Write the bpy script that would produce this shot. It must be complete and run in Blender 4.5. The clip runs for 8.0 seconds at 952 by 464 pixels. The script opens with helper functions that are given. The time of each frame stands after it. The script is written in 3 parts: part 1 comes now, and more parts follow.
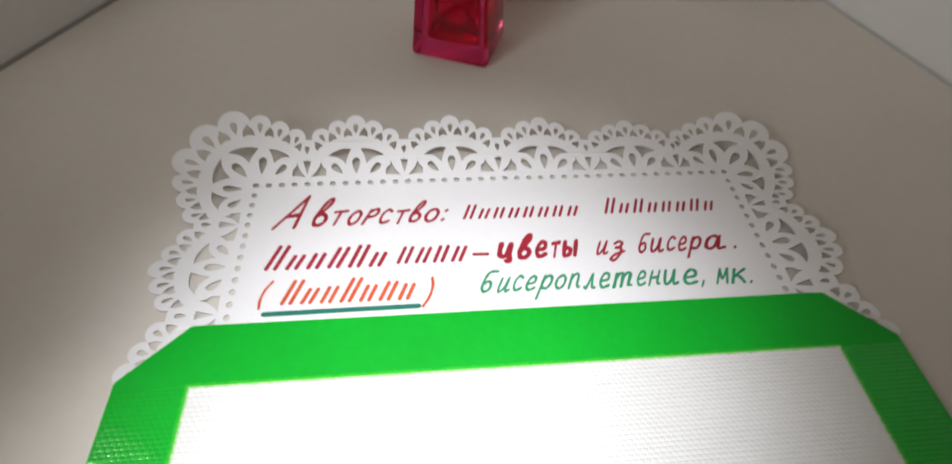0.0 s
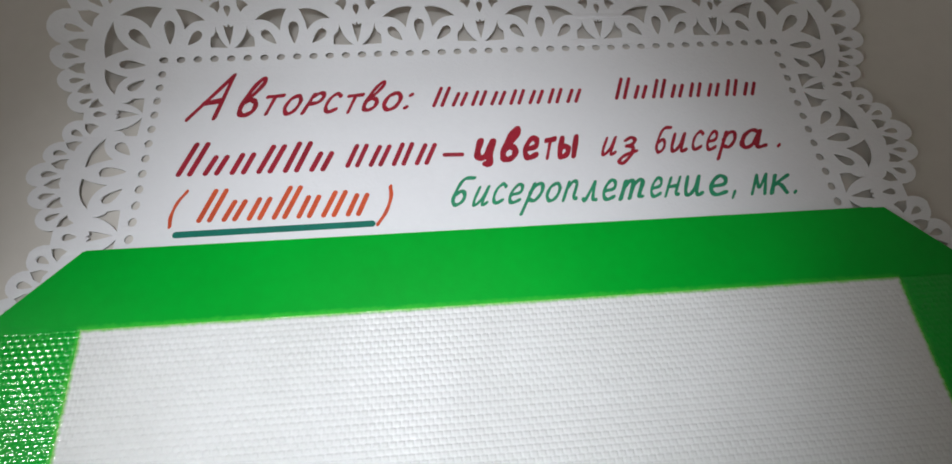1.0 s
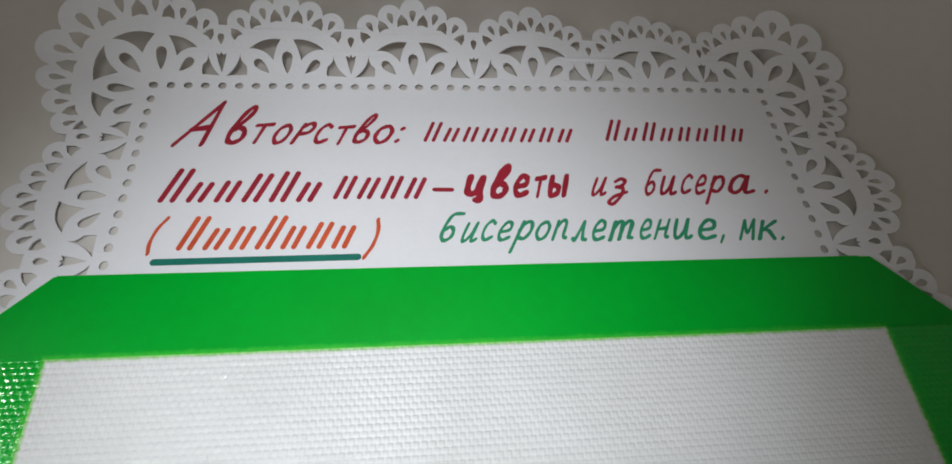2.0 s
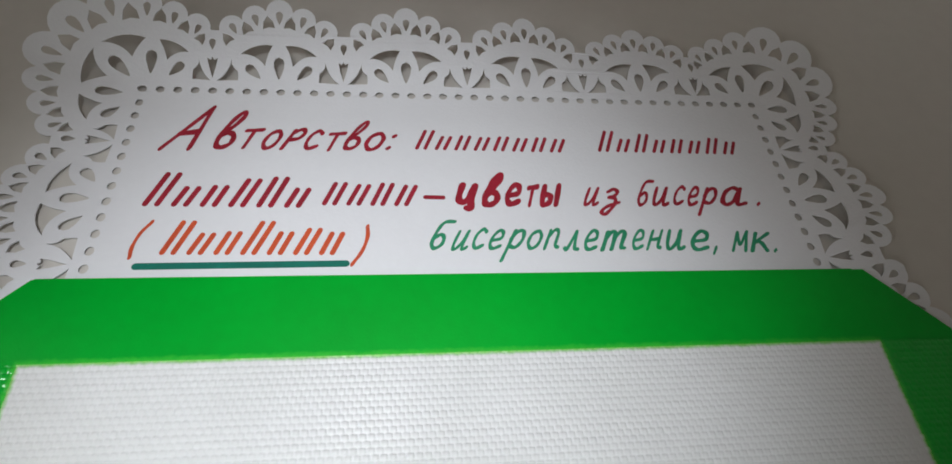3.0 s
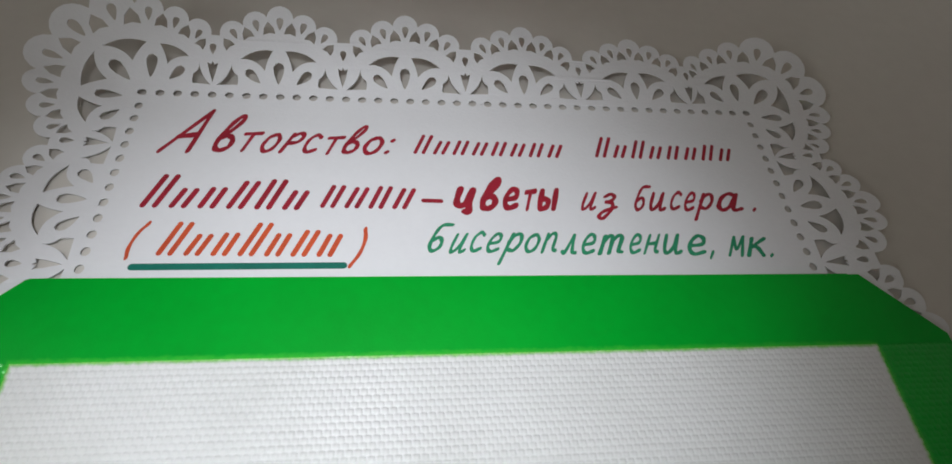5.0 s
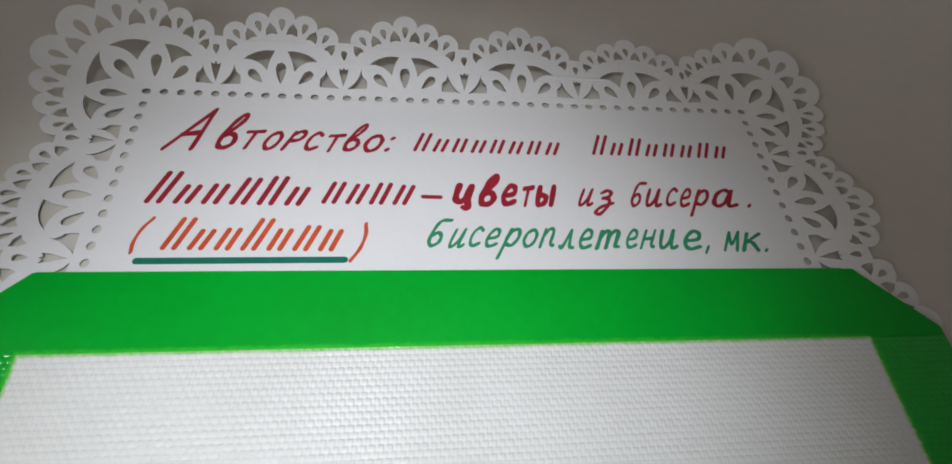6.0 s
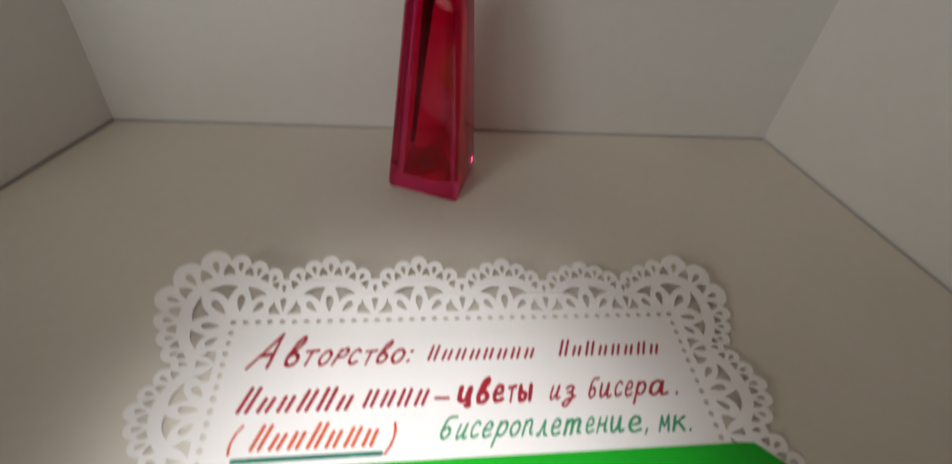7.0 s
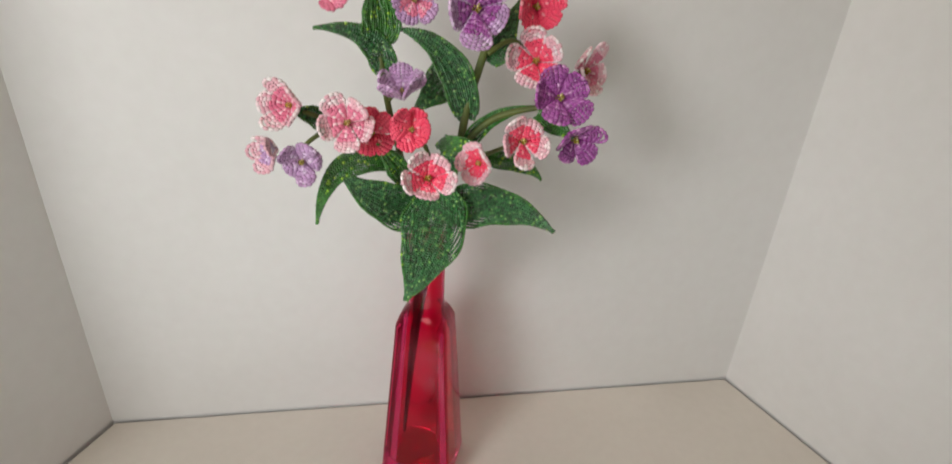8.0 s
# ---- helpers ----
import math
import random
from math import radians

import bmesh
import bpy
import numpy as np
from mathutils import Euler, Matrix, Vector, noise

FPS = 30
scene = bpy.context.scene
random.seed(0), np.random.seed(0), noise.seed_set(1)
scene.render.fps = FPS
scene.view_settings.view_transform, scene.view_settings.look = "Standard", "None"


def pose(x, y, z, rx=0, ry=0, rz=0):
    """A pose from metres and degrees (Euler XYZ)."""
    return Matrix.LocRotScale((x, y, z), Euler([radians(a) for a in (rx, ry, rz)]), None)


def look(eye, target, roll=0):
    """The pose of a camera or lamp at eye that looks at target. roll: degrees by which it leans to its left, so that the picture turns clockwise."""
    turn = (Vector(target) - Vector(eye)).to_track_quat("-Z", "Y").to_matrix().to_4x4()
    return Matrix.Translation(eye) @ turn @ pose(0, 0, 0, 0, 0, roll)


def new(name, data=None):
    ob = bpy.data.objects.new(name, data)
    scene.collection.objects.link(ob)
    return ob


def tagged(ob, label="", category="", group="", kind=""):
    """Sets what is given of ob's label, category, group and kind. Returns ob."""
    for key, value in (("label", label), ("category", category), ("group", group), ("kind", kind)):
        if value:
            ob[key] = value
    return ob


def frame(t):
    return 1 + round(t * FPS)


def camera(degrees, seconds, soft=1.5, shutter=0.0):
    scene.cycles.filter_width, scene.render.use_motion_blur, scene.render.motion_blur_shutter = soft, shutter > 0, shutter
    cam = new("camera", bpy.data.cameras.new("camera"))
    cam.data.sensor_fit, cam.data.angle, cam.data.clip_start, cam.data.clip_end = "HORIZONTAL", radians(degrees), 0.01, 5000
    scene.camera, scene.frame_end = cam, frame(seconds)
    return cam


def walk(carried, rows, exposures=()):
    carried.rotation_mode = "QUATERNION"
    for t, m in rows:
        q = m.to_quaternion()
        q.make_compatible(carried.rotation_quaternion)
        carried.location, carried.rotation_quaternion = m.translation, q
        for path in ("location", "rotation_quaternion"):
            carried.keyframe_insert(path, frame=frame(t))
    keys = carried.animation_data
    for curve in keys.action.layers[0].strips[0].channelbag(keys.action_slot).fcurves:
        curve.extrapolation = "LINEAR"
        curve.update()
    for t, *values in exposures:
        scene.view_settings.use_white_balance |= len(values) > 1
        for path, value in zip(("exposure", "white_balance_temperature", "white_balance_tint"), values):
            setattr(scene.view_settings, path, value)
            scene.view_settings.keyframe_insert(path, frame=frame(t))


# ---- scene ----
cam = camera(81.9, 8.0, soft=1.6, shutter=0.3)
EXPOSURES = [(0, 0.24, 6600, 10), (0.5, -0.1, 6500, 9), (1, -0.46, 6350, 8), (2, -0.55, 6350, 8), (6, -0.55, 6400, 8),
             (6.5, -0.64, 6700, 9), (7, 0.05, 7050, 10.5), (7.5, 0.86, 6750, 10), (8, 1.14, 6650, 10)]
PATH = [
    (0, (0.0799, -0.1790, 0.1793), (0.2440, 1.0846, -1.3623), 3.86),
    (0.5, (0.0882, -0.1508, 0.1534), (0.2260, 0.8399, -1.5785), 3.98),
    (1, (0.0947, -0.1415, 0.1496), (0.2236, 0.7013, -1.6596), 5.25),
    (1.5, (0.0945, -0.1399, 0.1476), (0.2548, 0.7582, -1.6322), 7.75),
    (2, (0.0938, -0.1398, 0.1476), (0.2819, 0.8120, -1.6013), 9.27),
    (3.5, (0.0945, -0.1434, 0.1421), (0.3198, 0.8854, -1.5581), 11.14),
    (4, (0.0941, -0.1445, 0.1419), (0.3239, 0.8915, -1.5534), 11.35),
    (4.5, (0.0937, -0.1450, 0.1419), (0.3253, 0.9036, -1.5453), 11.31),
    (6, (0.0939, -0.1495, 0.1424), (0.3248, 0.9319, -1.5242), 10.83),
    (6.5, (0.0905, -0.1654, 0.1674), (0.3144, 0.9754, -1.4600), 9.74),
    (6.8, (0.088, -0.169, 0.199), (0.316, 1.149, -1.288), 7.9),
    (7, (0.0845, -0.1653, 0.2206), (0.3324, 1.2543, -1.1662), 7.28),
    (7.3, (0.079, -0.157, 0.255), (0.347, 1.393, -0.98), 5.7),
    (7.5, (0.0795, -0.1549, 0.2681), (0.3643, 1.4830, -0.8438), 4.90),
    (7.6, (0.078, -0.152, 0.275), (0.386, 1.515, -0.786), 4.8),
    (7.7, (0.078, -0.149, 0.284), (0.393, 1.543, -0.735), 4.6),
    (7.8, (0.077, -0.147, 0.291), (0.404, 1.568, -0.683), 4.2),
    (7.9, (0.076, -0.148, 0.297), (0.41, 1.591, -0.633), 3.9),
    (8, (0.076, -0.149, 0.299), (0.414, 1.611, -0.588), 3.7),
]
walk(cam, [(t, look(eye, target, roll)) for t, eye, target, roll in PATH], EXPOSURES)

# ---- light ----
world = bpy.data.worlds.new("room_air")
world.use_nodes = True
world.node_tree.nodes["Background"].inputs[0].default_value = (0.9, 0.85, 0.78, 1)
world.node_tree.nodes["Background"].inputs[1].default_value = 0.05
scene.world = world


def lamp(name, kind, eye, target, energy, colour, size, cone=0.0, blend=1.0):
    data = bpy.data.lights.new(name, kind)
    data.energy, data.color = energy, colour
    if kind == "AREA":
        data.shape, data.size = "DISK", size
    else:
        data.shadow_soft_size = size
    if kind == "SPOT":
        data.spot_size, data.spot_blend = radians(cone), blend
    ob = new(name, data)
    ob.matrix_world = look(eye, target)
    return ob


lamp("torch", "SPOT", (0.062, -0.165, 0.25), (0.083, -0.102, 0.0), 3.4, (0.94, 0.955, 1.0), 0.03, 61, 1.0)
# added spot with no visible source: lights the bouquet and throws its wall shadows
lamp("bouquet_fill", "SPOT", (-0.33, -0.35, 0.39), (0.125, 0.15, 0.15), 4.5, (0.985, 0.98, 0.975), 0.11, 62, 1.0)
# narrow spot added at the mirror angle for glints on the mat's left weave
lamp("glint_fill", "SPOT", (-0.315, -0.082, 0.44), (-0.018, -0.130, 0.0), 2.6, (1.0, 0.98, 0.95), 0.022, 12, 0.9)
# added soft fill from the front left, no window there: lifts wall and shadows
lamp("soft_front_fill", "AREA", (-0.36, -0.85, 0.33), (0.12, 0.1, 0.15), 0.62, (1.0, 0.97, 0.93), 0.35)
# unseen warm fill added overhead to brighten the board floor
lamp("warm_top_fill", "AREA", (0.15, 0.02, 0.76), (0.14, 0.08, 0.0), 0.30, (1.0, 0.80, 0.62), 0.35)


# ---- materials ----
def shader(name, colour, rough=0.5, second=None, scale=30.0, detail_scale=400.0, bump=0.0, bump_scale=600.0,
           coat=0.0, spread=0.5, specular=0.5):
    """A surface with two scales of variation between colour and second, and fine relief."""
    m = bpy.data.materials.new(name)
    m.use_nodes = True
    n, l = m.node_tree.nodes, m.node_tree.links
    b = n["Principled BSDF"]
    b.inputs["Roughness"].default_value = rough
    b.inputs["Specular IOR Level"].default_value = specular
    b.inputs["Coat Weight"].default_value, b.inputs["Coat Roughness"].default_value = coat, 0.05
    second = second or tuple(c * 0.88 for c in colour)
    at = n.new("ShaderNodeTexCoord")
    big, small = n.new("ShaderNodeTexNoise"), n.new("ShaderNodeTexNoise")
    big.inputs["Scale"].default_value, small.inputs["Scale"].default_value = scale, detail_scale
    big.inputs["Detail"].default_value = 4
    add = n.new("ShaderNodeMath")
    add.operation = "MULTIPLY_ADD"
    add.inputs[1].default_value = 0.4
    ramp = n.new("ShaderNodeValToRGB")
    ramp.color_ramp.elements[0].position, ramp.color_ramp.elements[1].position = 0.7 - spread / 2, 0.7 + spread / 2
    ramp.color_ramp.elements[0].color, ramp.color_ramp.elements[1].color = (*second, 1), (*colour, 1)
    l.new(at.outputs["Object"], big.inputs["Vector"])
    l.new(at.outputs["Object"], small.inputs["Vector"])
    l.new(small.outputs[0], add.inputs[0])
    l.new(big.outputs[0], add.inputs[2])
    l.new(add.outputs[0], ramp.inputs[0])
    l.new(ramp.outputs[0], b.inputs["Base Color"])
    if bump:
        grain, relief = n.new("ShaderNodeTexNoise"), n.new("ShaderNodeBump")
        grain.inputs["Scale"].default_value = bump_scale
        grain.inputs["Detail"].default_value = 6
        relief.inputs["Strength"].default_value, relief.inputs["Distance"].default_value = bump, 0.0004
        l.new(at.outputs["Object"], grain.inputs["Vector"])
        l.new(grain.outputs[0], relief.inputs["Height"])
        l.new(relief.outputs[0], b.inputs["Normal"])
    return m


def bead_glass(name, colour, painted_glint, share=0.06, dark=0.45):
    """Seed beads: every bead a little different, a few with a highlight put into their colour."""
    m = bpy.data.materials.new(name)
    m.use_nodes = True
    n, l = m.node_tree.nodes, m.node_tree.links
    b = n["Principled BSDF"]
    b.inputs["Roughness"].default_value = 0.12
    b.inputs["Coat Weight"].default_value = 1.0
    b.inputs["Coat Roughness"].default_value = 0.09
    geo, ramp = n.new("ShaderNodeNewGeometry"), n.new("ShaderNodeValToRGB")
    e = ramp.color_ramp.elements
    e[0].position, e[0].color = 0.0, (*[c * dark for c in colour], 1)
    e[1].position, e[1].color = 1.0, (*painted_glint, 1)
    mid = ramp.color_ramp.elements.new(1.0 - share * 1.6)
    mid.color = (*colour, 1)
    l.new(geo.outputs["Random Per Island"], ramp.inputs[0])
    l.new(ramp.outputs[0], b.inputs["Base Color"])
    return m


def tinted_glass(name, colour, tint, share):
    m = bpy.data.materials.new(name)
    m.use_nodes = True
    n, l = m.node_tree.nodes, m.node_tree.links
    b = n["Principled BSDF"]
    b.inputs["Base Color"].default_value = (*colour, 1)
    b.inputs["Roughness"].default_value = 0.05
    b.inputs["IOR"].default_value = 1.45
    b.inputs["Specular IOR Level"].default_value = 0.45
    b.inputs["Specular Tint"].default_value = (1.0, 0.55, 0.60, 1)
    b.inputs["Transmission Weight"].default_value = 1.0
    clear, mix = n.new("ShaderNodeBsdfTransparent"), n.new("ShaderNodeMixShader")
    clear.inputs[0].default_value = (*tint, 1)
    mix.inputs[0].default_value = share
    l.new(b.outputs[0], mix.inputs[1])
    l.new(clear.outputs[0], mix.inputs[2])
    l.new(mix.outputs[0], n["Material Output"].inputs[0])
    return m


def seam_glow(m, tint, wide, inside):
    """Paints a ragged glow through thin silicone along the inner edge of the mat's border."""
    n, l = m.node_tree.nodes, m.node_tree.links
    base = n["Principled BSDF"].inputs["Base Color"]
    before = base.links[0].from_socket
    at, parts = n.new("ShaderNodeTexCoord"), n.new("ShaderNodeSeparateXYZ")
    l.new(at.outputs["Object"], parts.inputs[0])

    def sums(kind, a, b):
        q = n.new("ShaderNodeMath")
        q.operation = kind
        for k, v in enumerate((a, b)):
            if isinstance(v, float):
                q.inputs[k].default_value = v
            else:
                l.new(v, q.inputs[k])
        return q.outputs[0]

    near = sums("MINIMUM", sums("MINIMUM", sums("SUBTRACT", parts.outputs[0], IN_L), sums("SUBTRACT", IN_R, parts.outputs[0])),
                sums("SUBTRACT", -EDGE, parts.outputs[1]))
    grain = n.new("ShaderNodeTexNoise")
    grain.inputs["Scale"].default_value = 500.0
    l.new(at.outputs["Object"], grain.inputs["Vector"])
    ragged = sums("ADD", sums("MULTIPLY", near, 1.0 if inside else -1.0), sums("MULTIPLY", sums("SUBTRACT", grain.outputs[0], 0.5), wide * 0.8))
    fade = n.new("ShaderNodeMapRange")
    fade.interpolation_type = "SMOOTHSTEP"
    fade.inputs[1].default_value, fade.inputs[2].default_value = 0.0, wide
    fade.inputs[3].default_value, fade.inputs[4].default_value = 1.0, 0.0
    l.new(ragged, fade.inputs[0])
    mix = n.new("ShaderNodeMix")
    mix.data_type = "RGBA"
    mix.inputs["B"].default_value = (*tint, 1)
    l.new(fade.outputs[0], mix.inputs["Factor"])
    l.new(before, mix.inputs["A"])
    l.new(mix.outputs["Result"], base)
    return m


# the mat: half its width, its cut corners, its length, its border
HALF, CUT, LONG, EDGE = 0.1403, 0.0203, 0.36, 0.0236
IN_L, IN_R = -HALF + EDGE + 0.0012, HALF - EDGE - 0.0022

BOARD = shader("white_board", (0.725, 0.69, 0.635), 0.6, (0.66, 0.625, 0.57), 9, 160, 0.12, 500)
WALL = shader("white_panel", (0.80, 0.81, 0.81), 0.55, (0.745, 0.75, 0.745), 7, 120, 0.12, 300)
PLASTER = shader("room_plaster", (0.62, 0.58, 0.52), 0.8, (0.55, 0.51, 0.45), 2, 40)
TABLE = shader("dark_wood", (0.10, 0.065, 0.04), 0.6, (0.06, 0.04, 0.025), 12, 90, 0.2)
PAPER = shader("doily_paper", (0.86, 0.86, 0.88), 0.75, (0.82, 0.82, 0.84), 25, 500, 0.25, 900)
GREEN = shader("green_silicone", (0.0006, 0.45, 0.028), 0.5, (0.0006, 0.38, 0.022), 18, 300, 0.05, 900, coat=1.0, specular=0.12)
BORDER = shader("smooth_green_silicone", (0.0006, 0.45, 0.028), 0.42, (0.0006, 0.36, 0.021), 18, 300, 0.10, 1400, specular=0.25)
MESH = shader("woven_silicone", (0.80, 0.81, 0.80), 0.5, (0.73, 0.74, 0.72), 25, 500, specular=0.35, coat=0.32)
seam_glow(GREEN, (0.05, 0.56, 0.04), 0.0018, False)
seam_glow(BORDER, (0.05, 0.56, 0.04), 0.0018, False)
seam_glow(MESH, (0.22, 0.62, 0.12), 0.0012, True)
RED_INK = shader("red_ink", (0.42, 0.012, 0.035), 0.6, (0.28, 0.006, 0.02), 120, 700)
ORANGE_INK = shader("orange_ink", (0.72, 0.11, 0.03), 0.6, (0.55, 0.07, 0.02), 120, 700)
GREEN_INK = shader("green_ink", (0.03, 0.33, 0.16), 0.6, (0.02, 0.24, 0.11), 120, 700)
TEAL_INK = shader("teal_ink", (0.005, 0.20, 0.14), 0.55, (0.004, 0.14, 0.10), 120, 700)
GLASS = tinted_glass("red_glass", (0.90, 0.055, 0.22), (0.90, 0.055, 0.24), 0.08)
STEM = shader("wrapped_stem", (0.13, 0.17, 0.03), 0.5, (0.06, 0.09, 0.02), 150, 900, 0.5, 1500)
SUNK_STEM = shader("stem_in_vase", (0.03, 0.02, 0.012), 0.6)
LEAF = bead_glass("green_beads", (0.042, 0.23, 0.058), (0.24, 0.56, 0.14), 0.06, 0.26)
LIME = bead_glass("lime_beads", (0.05, 0.26, 0.03), (0.40, 0.75, 0.05), 0.07)
CORAL = bead_glass("coral_beads", (1.0, 0.07, 0.165), (1.0, 0.45, 0.52), 0.05, 0.92)
ROSE = bead_glass("rose_beads", (0.88, 0.22, 0.36), (1.0, 0.80, 0.85), 0.10, 0.85)
BLUSH = bead_glass("blush_beads", (0.94, 0.54, 0.63), (1.0, 0.97, 0.97), 0.24, 0.88)
LILAC = bead_glass("lilac_beads", (0.62, 0.36, 0.66), (0.90, 0.75, 0.95), 0.12, 0.7)
PURPLE = bead_glass("purple_beads", (0.42, 0.08, 0.40), (0.65, 0.30, 0.62), 0.10, 0.6)
YELLOW = bead_glass("yellow_beads", (0.62, 0.52, 0.06), (0.95, 0.90, 0.40), 0.2, 0.5)


# ---- building helpers ----
def raw(name, verts, faces, materials, parent=None, label="", smooth=False, slots=None):
    """One mesh object from vertices and faces."""
    me = bpy.data.meshes.new(name)
    me.from_pydata([tuple(v) for v in verts], [], [tuple(f) for f in faces])
    for m in materials if isinstance(materials, (list, tuple)) else [materials]:
        me.materials.append(m)
    if smooth:
        me.polygons.foreach_set("use_smooth", [True] * len(me.polygons))
    if slots is not None:
        me.polygons.foreach_set("material_index", slots)
    me.update()
    ob = new(name, me)
    ob.parent = parent
    return tagged(ob, label)


def part(name, bm, material, parent=None, label=""):
    me = bpy.data.meshes.new(name)
    bm.to_mesh(me)
    bm.free()
    me.materials.append(material)
    ob = new(name, me)
    ob.parent = parent
    return tagged(ob, label)


def slab(outline, z0, z1, bevel=0.0):
    """A flat plate over a convex outline."""
    bm = bmesh.new()
    top = bm.faces.new([bm.verts.new((x, y, z1)) for x, y in outline])
    made = bmesh.ops.extrude_face_region(bm, geom=[top])
    for v in made["geom"]:
        if isinstance(v, bmesh.types.BMVert):
            v.co.z = z0
    bmesh.ops.recalc_face_normals(bm, faces=bm.faces)
    if bevel:
        bmesh.ops.bevel(bm, geom=list(bm.edges), offset=bevel, segments=2, affect="EDGES")
    return bm


def tube(points, radii, sides=8):
    """A round bar along a smooth line through the points: vertices and faces."""
    p = [Vector(q) for q in points]
    line = []
    for i in range(len(p) - 1):
        a, b, c, d = p[max(i - 1, 0)], p[i], p[i + 1], p[min(i + 2, len(p) - 1)]
        for k in range(6):
            t = k / 6
            line.append(0.5 * (2 * b + (c - a) * t + (2 * a - 5 * b + 4 * c - d) * t * t + (3 * b - a - 3 * c + d) * t ** 3))
    line.append(p[-1])
    verts, faces = [], []
    for i, q in enumerate(line):
        way = (line[min(i + 1, len(line) - 1)] - line[max(i - 1, 0)]).normalized()
        side = way.cross(Vector((0.1, 1, 0.05))).normalized()
        over = way.cross(side)
        f = i / (len(line) - 1) * (len(radii) - 1)
        k = min(int(f), len(radii) - 2)
        r = radii[k] + (radii[k + 1] - radii[k]) * (f - k)
        for s in range(sides):
            a = math.tau * s / sides
            verts.append(q + side * math.cos(a) * r + over * math.sin(a) * r)
    for i in range(len(line) - 1):
        for s in range(sides):
            t = (s + 1) % sides
            faces.append((i * sides + s, i * sides + t, (i + 1) * sides + t, (i + 1) * sides + s))
    faces.append(tuple(range(sides))[::-1])
    faces.append(tuple(range((len(line) - 1) * sides, len(line) * sides)))
    return verts, faces


BEAD_SIDES = 6
BEAD_RINGS = ((-0.5, 0.5), (-0.26, 0.98), (0.26, 0.98), (0.5, 0.5))


def beads(places, ways, radius, length):
    """Small pierced beads at the places, each threaded along its way."""
    verts, faces = [], []
    for p, w in zip(places, ways):
        w = w.normalized()
        side = w.cross(Vector((0.31, 0.2, 0.93)))
        side = (side if side.length > 1e-3 else w.cross(Vector((1, 0, 0)))).normalized()
        over = w.cross(side)
        first = len(verts)
        r = radius * random.uniform(0.9, 1.08)
        for z, k in BEAD_RINGS:
            for s in range(BEAD_SIDES):
                a = math.tau * s / BEAD_SIDES
                verts.append(p + w * z * length + (side * math.cos(a) + over * math.sin(a)) * r * k)
        for i in range(len(BEAD_RINGS) - 1):
            for s in range(BEAD_SIDES):
                t = (s + 1) % BEAD_SIDES
                faces.append((first + i * BEAD_SIDES + s, first + i * BEAD_SIDES + t,
                              first + (i + 1) * BEAD_SIDES + t, first + (i + 1) * BEAD_SIDES + s))
    return verts, faces


def thread(line, step):
    """Places and ways at even steps along a polyline."""
    places, ways, left = [], [], step * 0.5
    for a, b in zip(line, line[1:]):
        d = (b - a).length
        if d < 1e-7:
            continue
        s = left
        while s < d:
            places.append(a + (b - a) * (s / d))
            ways.append((b - a) / d)
            s += step
        left = s - d
    return places, ways


def setting(ob, label, category):
    return tagged(ob, label, category, "", "structure")


# ---- the white corner ----
BACK_L, BACK_R = Vector((-0.109, 0.165)), Vector((0.355, 0.165))
SIDE_L, SIDE_R = Vector((-0.42, -0.50)), Vector((0.548, -0.50))
HEIGHT, THICK, GAP = 0.46, 0.004, 0.0011


def upright(name, a, b, label):
    """A thin panel standing from a to b, its inner face along that line."""
    way = (b - a).normalized()
    out = Vector((-way.y, way.x))
    bm = slab([(p.x, p.y) for p in (a, b, b + out * THICK, a + out * THICK)], 0.0009, HEIGHT, 0.0004)
    foot = slab([(p.x, p.y) for p in (a + out * 0.0009, b + out * 0.0009, b + out * (THICK - 0.0003), a + out * (THICK - 0.0003))], -0.003, 0.0012)
    me = bpy.data.meshes.new("foot")
    foot.to_mesh(me)
    foot.free()
    bm.from_mesh(me)
    bpy.data.meshes.remove(me)
    ob = part(name, bm, WALL)
    return setting(ob, label, "wall")


upright("wall_back", BACK_L - Vector((0.03, 0)), BACK_R + Vector((0.03, 0)), "white back panel of a photo corner, lightly mottled")
LEFT_END = BACK_L + (SIDE_L - BACK_L) * 0.22
upright("wall_left", LEFT_END, BACK_L + (BACK_L - SIDE_L).normalized() * 0.001, "white side panel standing in half shade")
upright("wall_right", BACK_R + (BACK_R - SIDE_R).normalized() * 0.001, SIDE_R, "white side panel in warm light")

floor_outline = [(SIDE_L.x + GAP * 1.3, SIDE_L.y), (SIDE_R.x - GAP * 1.3, SIDE_R.y),
                 (BACK_R.x - GAP * 1.3, BACK_R.y - GAP), (BACK_L.x + GAP * 1.3, BACK_L.y - GAP)]
setting(part("floor", slab(floor_outline, -0.003, 0.0, 0.0005), BOARD), "off-white board floor of the photo corner", "floor")
setting(part("table_surface", slab([(-0.70, -0.95), (0.90, -0.95), (0.90, 0.30), (-0.70, 0.30)], -0.03, -0.0032), TABLE),
        "dark wooden table top under the boards", "table top")

# plain walls that close the place
for name, outline in (("wall_room_back", [(-0.70, 0.30), (0.90, 0.30), (0.90, 0.33), (-0.70, 0.33)]),
                      ("wall_room_front", [(-0.70, -0.98), (0.90, -0.98), (0.90, -0.95), (-0.70, -0.95)]),
                      ("wall_room_left", [(-0.73, -0.98), (-0.70, -0.98), (-0.70, 0.33), (-0.73, 0.33)]),
                      ("wall_room_right", [(0.90, -0.98), (0.93, -0.98), (0.93, 0.33), (0.90, 0.33)])):
    setting(part(name, slab(outline, -0.03, 0.80), PLASTER), "plain beige wall round the table", "wall")
